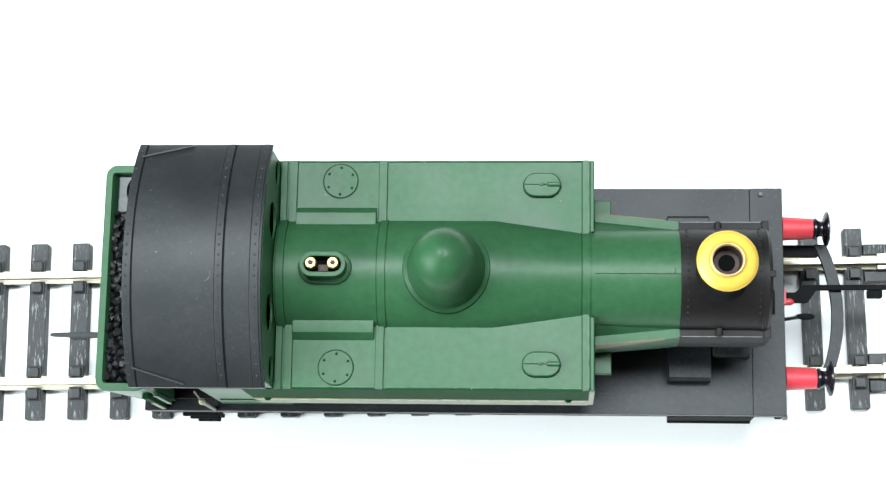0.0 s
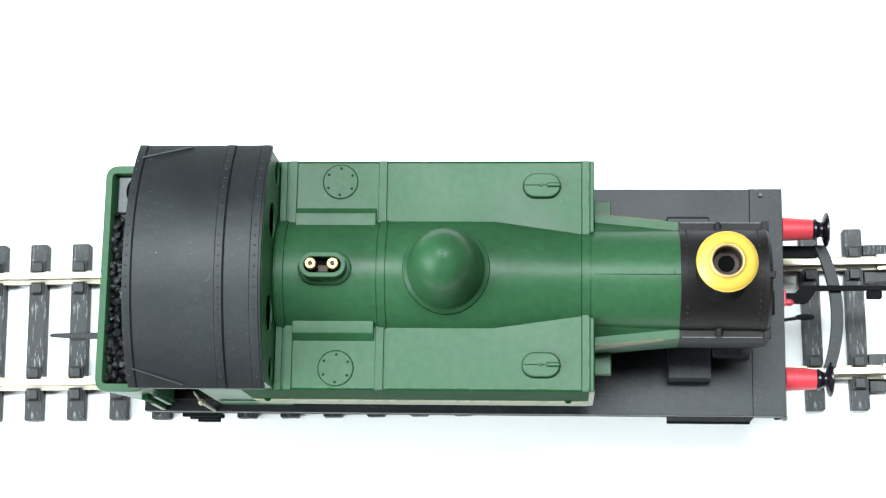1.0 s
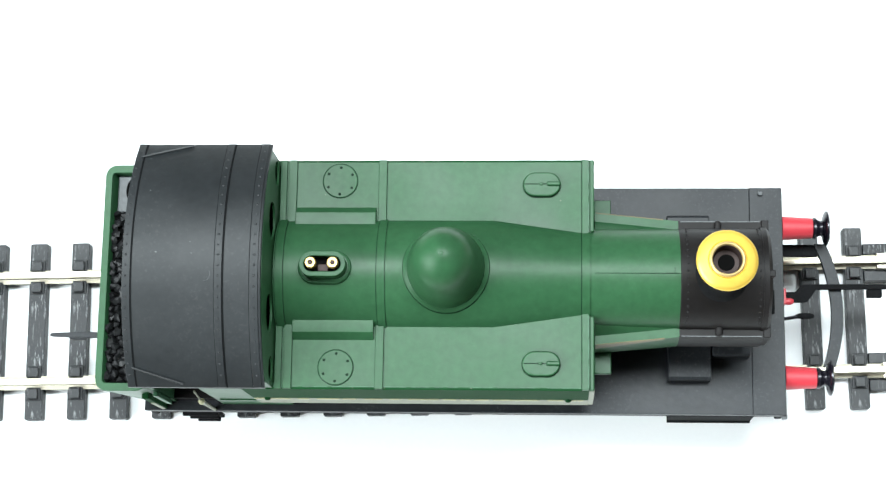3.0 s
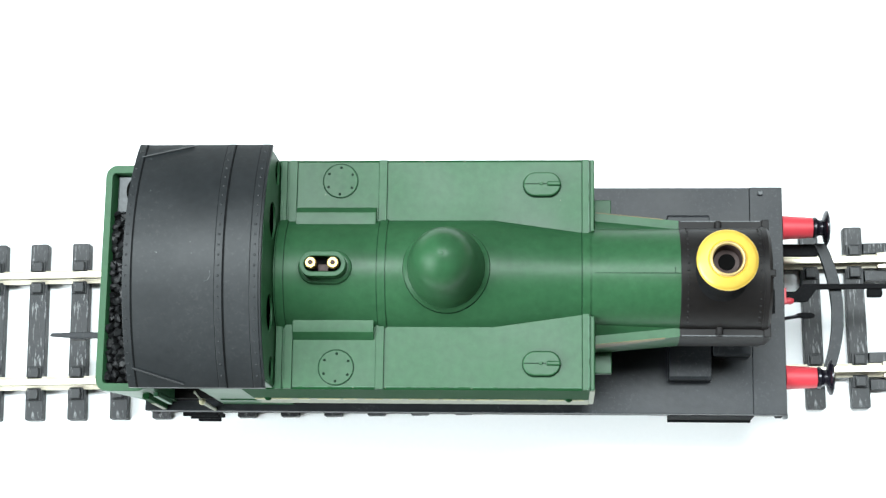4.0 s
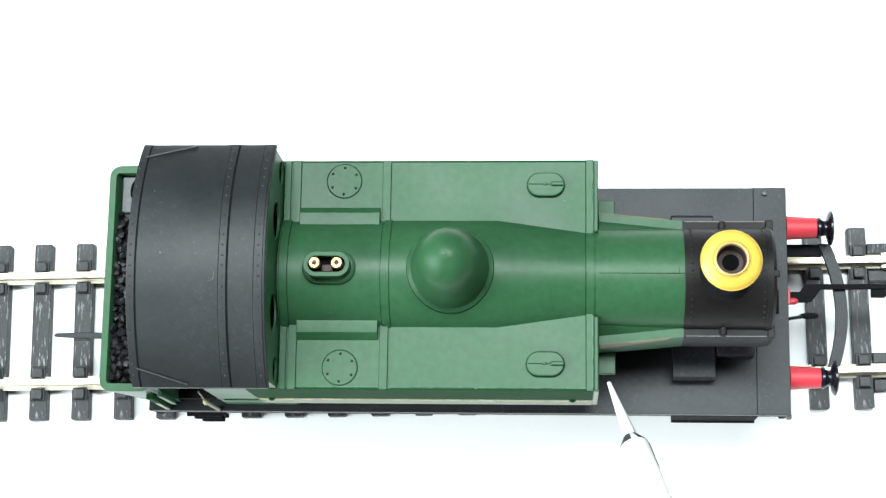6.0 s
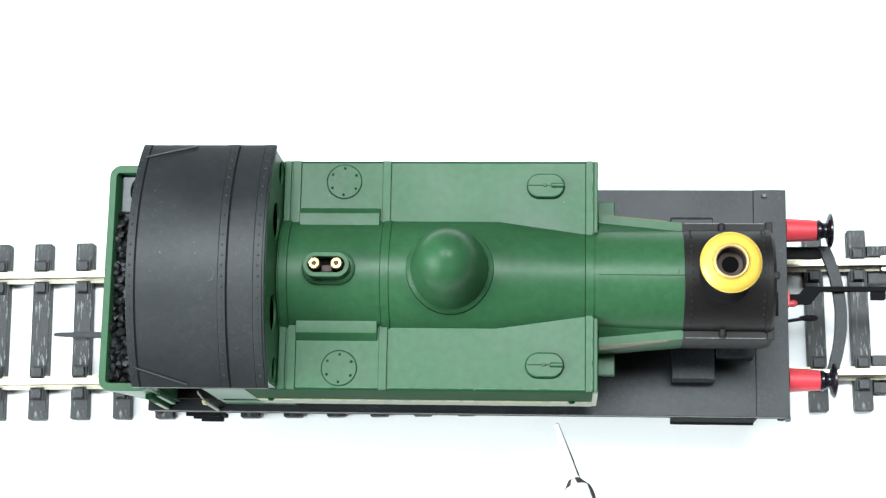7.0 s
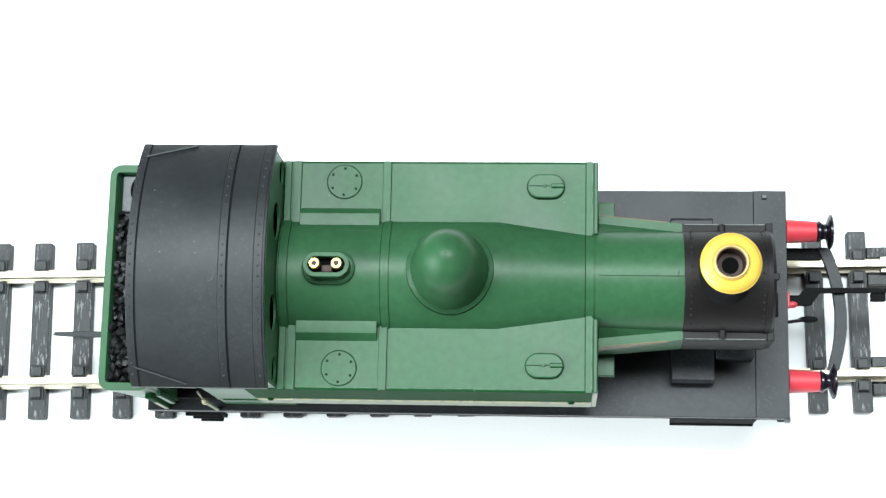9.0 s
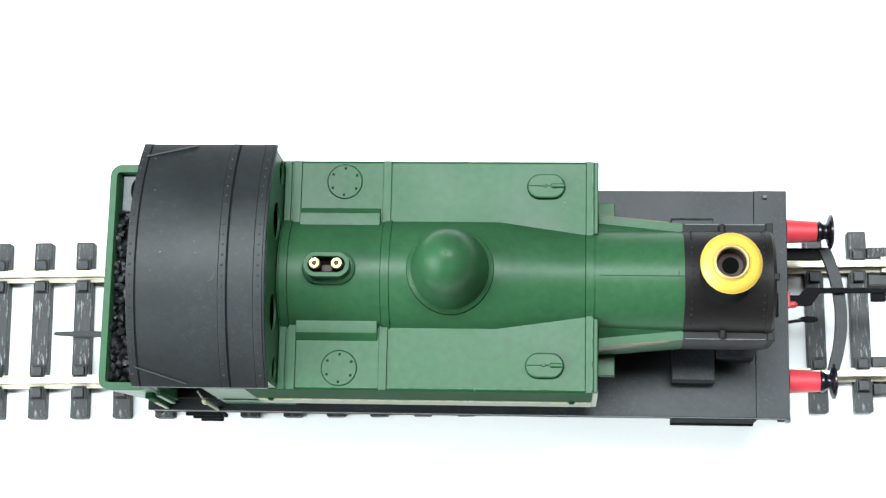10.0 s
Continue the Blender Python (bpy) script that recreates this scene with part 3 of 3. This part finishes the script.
        part("cream_edge", box(-40.7, -40.1, *sorted((s * 16.9, s * 17.12)), 20.4, 28.0, 0.05), CREAM, pil, "cream edge of the pillar")
        # doorway edge made paler green: the light on it is in the colour
        part("lit_door_edge", box(-39.2, -38.5, *sorted((s * 16.0, s * 16.7)), 23.5, 33.5, 0.1), WORNLIT, LOCO, "doorway edge strip, its lit look painted pale green")
        u, z0, z1 = -32.7, 20.0, 30.0
        h = part("handrail", sweep([(u, s * 17.0, z0), (u, s * 17.0, z1)], 0.3, 0.3, n=10), CREAM, LOCO, "cream painted cab doorway handrail")
        part("knob", lathe([(0.42, z1 - 0.4), (0.5, z1), (0.45, z1 + 0.3), (0.2, z1 + 0.5)], "z", (u, s * 17.0, 0), 12), CREAMEDGE, h)
        part("stanchion", sweep([(u - 0.6, s * 15.9, z1 + 3.0), (u, s * 17.0, z1)], 0.14, 0.14), CREAM, h)


def bunker():
    wall = rounded(-46.6, -39.0, -16.5, 16.5, 1.7)
    hole = rounded(-45.6, -39.6, -15.35, 15.35, 0.5, 3)
    m = prism(wall, "z", 20.3, 38.0, 0.06, holes=[hole])
    for v in m.verts:
        if v.co.z < 30:
            v.co.x = max(v.co.x, -43.2)
            v.co.y *= 0.955
    bk = part("bunker", m, GREEN, LOCO, "green coal bunker with rounded rear corners")
    # black backing that paints the shade between the lumps
    part("coal_bed", box(-45.5, -39.5, -15.3, 9.7, 34.5, 36.4), DEEPBLACK, bk)
    part("bunker_floor", box(-45.0, -39.4, -15.2, 15.2, 33.0, 34.6), SMOKE, bk)
    pl = part("filler_plate", box(-45.0, -39.5, 9.75, 15.15, 34.5, 36.7, 0.2), PLATE, bk, "speckled grey plate beside the coal")
    part("filler_ring", lathe([(2.65, 36.6), (2.65, 37.1), (2.05, 37.1), (2.0, 36.8)], "z", (-41.05, 12.9, 0), 32), DEEPBLACK, pl)
    part("filler_cap", lathe([(2.0, 36.6), (1.95, 37.0), (1.2, 37.3)], "z", (-41.05, 12.9, 0), 28), PLATE, pl)
    part("spoke", box(-42.9, -39.3, 12.7, 13.1, 36.9, 37.38), DEEPBLACK, pl)
    part("spoke", box(-41.25, -40.85, 11.0, 14.8, 36.9, 37.40), DEEPBLACK, pl)
    rnd = random.Random(5)
    first = []
    for k in range(4):
        b = bmesh.new()
        bmesh.ops.create_icosphere(b, subdivisions=1, radius=1.0)
        for v in b.verts:
            v.co *= rnd.uniform(0.55, 1.0)
        first.append(b)
    lumps = [part("coal_lump", b, COAL, bk, smooth=0, at=(-44 + 0.2 * i, -14.4, 36.2)) for i, b in enumerate(first)]
    i = 0
    y = -14.6
    while y < 9.6:
        for u in (-44.9, -43.9, -42.9, -41.9, -40.9):
            o = lumps[i] if i < 4 else again(lumps[i % 4], (0, 0, 0), bk)
            i += 1
            o.location = ((u + rnd.uniform(-0.4, 0.4)) * 0.001, (y + rnd.uniform(-0.4, 0.4)) * 0.001, (36.75 + rnd.uniform(-0.35, 0.35)) * 0.001)
            o.rotation_euler = [rnd.uniform(0, 6) for _ in range(3)]
            o.scale = (rnd.uniform(0.75, 1.15), rnd.uniform(0.75, 1.15), rnd.uniform(0.6, 0.9))
        y += 0.95


def buffers():
    for s in (1, -1):
        v = s * 11.46
        b = part("buffer", lathe([(1.85, 53.0), (1.8, 53.2), (1.55, 57.4), (1.5, 57.6)], "x", (0, v, 18.3), 32), RED, LOCO, "red tapered buffer shank", smooth=40)
        part("collar", lathe([(1.3, 57.5), (1.62, 57.8), (1.62, 58.15), (1.3, 58.4), (1.15, 58.8), (1.25, 59.3)], "x", (0, v, 18.3), 28), GLOSS, b, "glossy black buffer collar", smooth=40)
        part("buffer_head", lathe([(1.0, 59.0), (2.2, 59.35), (2.62, 59.6), (2.62, 59.85), (2.0, 60.1), (0.6, 60.25)], "x", (0, v, 18.3), 40), GLOSS, b, "glossy black buffer head", smooth=40)


def couplings():
    c = part("front_coupling", box(48, 58.9, 7.9, 9.75, 13.4, 14.4, 0.15), MATTBLACK, LOCO, "black tension coupling with curved bow")
    bow = bmesh.new()
    n, rows = 18, []
    for k in range(n + 1):
        f = k / n
        v = 9.8 - 19.0 * f
        uo = 62.55 - 2.45 * ((v + 1) / 10.86) ** 2
        w = 1.75
        rows.append([bow.verts.new((uo - (w if q in (0, 3) else 0), v, 13.4 if q < 2 else 14.6)) for q in range(4)])
    for a, b in zip(rows, rows[1:]):
        for q in range(4):
            bow.faces.new((a[q], a[(q + 1) % 4], b[(q + 1) % 4], b[q]))
    bow.faces.new(rows[0])
    bow.faces.new(rows[-1])
    part("bow", bow, BLACK, c)
    hk = prism([(52.0, 0.65), (52.0, 2.1), (55.2, 2.1), (56.2, 3.3), (72, 3.4), (72, 2.65), (58.4, 2.5), (57.1, 0.65), (56.5, 0.5), (54.0, 0.5)], "z", 15.0, 15.7, 0.1)
    part("hook_arm", hk, MATTBLACK, c)
    part("hook_arm", box(66.2, 68.4, 1.5, 2.8, 13.6, 15.2, 0.15), MATTBLACK, c)
    part("brake_hose", sweep([(53.0, -2.2, 16.0), (53.9, -2.0, 15.6), (54.9, -1.75, 15.0), (55.5, -1.62, 14.7)], 0.28, 0.28), GLOSS, LOCO, "thin black brake hose")
    part("hose_end", lathe([(0.15, 55.2), (0.36, 55.6), (0.5, 56.4), (0.48, 57.4), (0.3, 58.0), (0.1, 58.15)], "x", (0, -1.45, 14.6), 18), MATTBLACK, LOCO, "dull black hose coupling", smooth=50)
    cp = part("draw_hook", box(53.0, 53.5, -0.2, 2.2, 16.6, 18.2, 0.1), RED, LOCO, "small red draw hook fitting")
    part("link", lathe([(0.5, 53.4), (0.55, 54.2), (0.3, 54.7)], "x", (0, 0.35, 17.2), 14), RED, cp)
    r = part("rear_coupling", prism([(-60.5, -5.0), (-60.2, -4.6), (-56, -4.4), (-43, -4.55), (-43, -5.15), (-56, -5.35), (-60.2, -5.1)], "z", 13.6, 14.5, 0.08), BLACK, LOCO, "slim black rear coupling hook")
    part("hook_tip", box(-57.4, -55.2, -5.5, -4.9, 12.4, 14.2, 0.1), BLACK, r)


def wheels():
    prof = [(7.9, 0.0), (7.9, 0.5), (7.1, 0.8), (7.0, 2.4), (6.2, 2.5), (6.0, 2.1), (1.6, 2.1), (1.4, 2.6)]
    for u in (-28, 2, 32):
        for s in (1, -1):
            m = lathe([(r, s * (7.25 + h)) for r, h in prof], "y", (u, 0, 4.2 + 7.02), 40)
            w = part("wheel", m, BLACK, LOCO, "black wheel with bright tyre")
            part("tyre", lathe([(7.02, s * 8.1), (7.02, s * 9.7), (6.5, s * 9.72)], "y", (u, 0, 11.22), 40), RAIL, w)
        part("axle", lathe([(1.0, -7.3), (1.0, 7.3)], "y", (u, 0, 11.22), 16), RAIL, LOCO)


# ---- the pointing pen ----
def pen():
    p = new("pointing_pen")
    tagged(p, "slim white plastic pen with tapered nozzle pointing at the tank", "pen")
    cone = [(0.28, 0.1), (0.33, 1.0), (0.70, 6.0), (0.86, 9.0), (0.95, 10.0)]
    part("nozzle", lathe([(0.2, 0.0)] + cone, "x", n=28), PEN, p, smooth=40)
    part("point", lathe([(0.1, -0.2), (0.2, -0.1), (0.25, 0.05)], "x", n=12), PENDARK, p)
    # dark strip added for the shadow side of the nozzle
    part("seam", sector(cone[:-1], -12, 21, 0.03), PENDARK, p, "dark strip painting the nozzle's shaded side")
    flare = [(0.95, 9.4), (1.25, 9.9), (1.75, 10.6), (1.85, 10.9)]
    part("shoulder", lathe(flare, "x", n=28), PEN, p, smooth=40)
    # two dark sectors laid on the white shoulder
    part("shoulder_patch", sector(flare, 0, 62, 0.05), PENDARK, p, "dark patch on the shoulder")
    part("shoulder_patch", sector(flare, 90, 165, 0.05), PENDARK, p, "dark patch on the shoulder")
    part("shoulder_line", lathe([(1.0, 9.5), (1.1, 9.62), (1.08, 9.72)], "x", n=24, caps=False), PENDARK, p, "fine dark line round the shoulder")
    part("barrel", lathe([(1.85, 10.8), (2.0, 11.4), (2.1, 16), (2.2, 90), (1.9, 91)], "x", n=32), PEN, p, smooth=40)
    # short dark strip laid along one side of the barrel
    part("barrel_strip", sector([(1.9, 11.0), (2.03, 11.6), (2.1, 15.5)], -14, 20, 0.04), PENDARK, p, "narrow dark strip along the barrel")
    part("grip_ring", lathe([(2.1, 20.0), (2.22, 20.2), (2.22, 20.9), (2.1, 21.1)], "x", n=32), PEN, p)
    return p


setting()
track("track_section", "black sleepered model railway track with nickel silver rails", -116, 72.6, [FIRST + PITCH * k for k in range(-7, 20)], [(67.7, 71.9)])
track("track_section", "further model railway track section butted at the joint", 72.9, 127, [74.6 + PITCH * k for k in range(0, 8)], [(76, 80)])
for y in (GAUGE, -GAUGE):
    fishplate(y)
footplate()
boiler()
smokebox()
chimney()
dome()
safety_valve()
for side in (1, -1):
    tank(side)
cab()
bunker()
buffers()
couplings()
wheels()
PEN_THING = pen()


def motions():
    # seconds, place of the nozzle's point in millimetres, heading, roll
    rows = [(0.0, 34.3, -75.4, 44, -72.0, 22), (4.7, 29.3, -50.4, 44, -71.0, 22), (4.9, 24.1, -33.4, 44, -71.0, 22), (5.0, 21.9, -23.8, 44, -72.3, 22), (5.1, 24.1, -21.6, 44, -73.6, 22),
            (5.2, 18.9, -19.5, 44, -73.0, 12), (5.3, 15.1, -16.8, 44, -70.0, -3), (5.4, 17.1, -15.9, 44, -71.3, -3), (5.5, 20.6, -16.4, 44, -71.8, -3), (5.6, 23.5, -15.4, 44, -74.5, -3), (5.7, 24.7, -14.9, 44, -73.5, -3),
            (6.8, 20.5, -20.0, 44, -75.0, 22), (6.9, 18.5, -20.7, 44, -75.2, 22), (7.0, 17.6, -20.8, 44, -74.5, 22), (7.1, 18.2, -21.5, 44, -73.0, 22), (7.2, 19.5, -24.5, 44, -72.5, 22),
            (7.3, 21.8, -34.4, 44, -72.0, 22), (7.5, 26.3, -52.4, 44, -72.0, 22), (10.0, 34.3, -75.4, 44, -72.0, 22)]
    walk(PEN_THING, [(t, pose(x * 0.001, y * 0.001, z * 0.001, q, -28, h)) for t, x, y, z, h, q in rows])


motions()
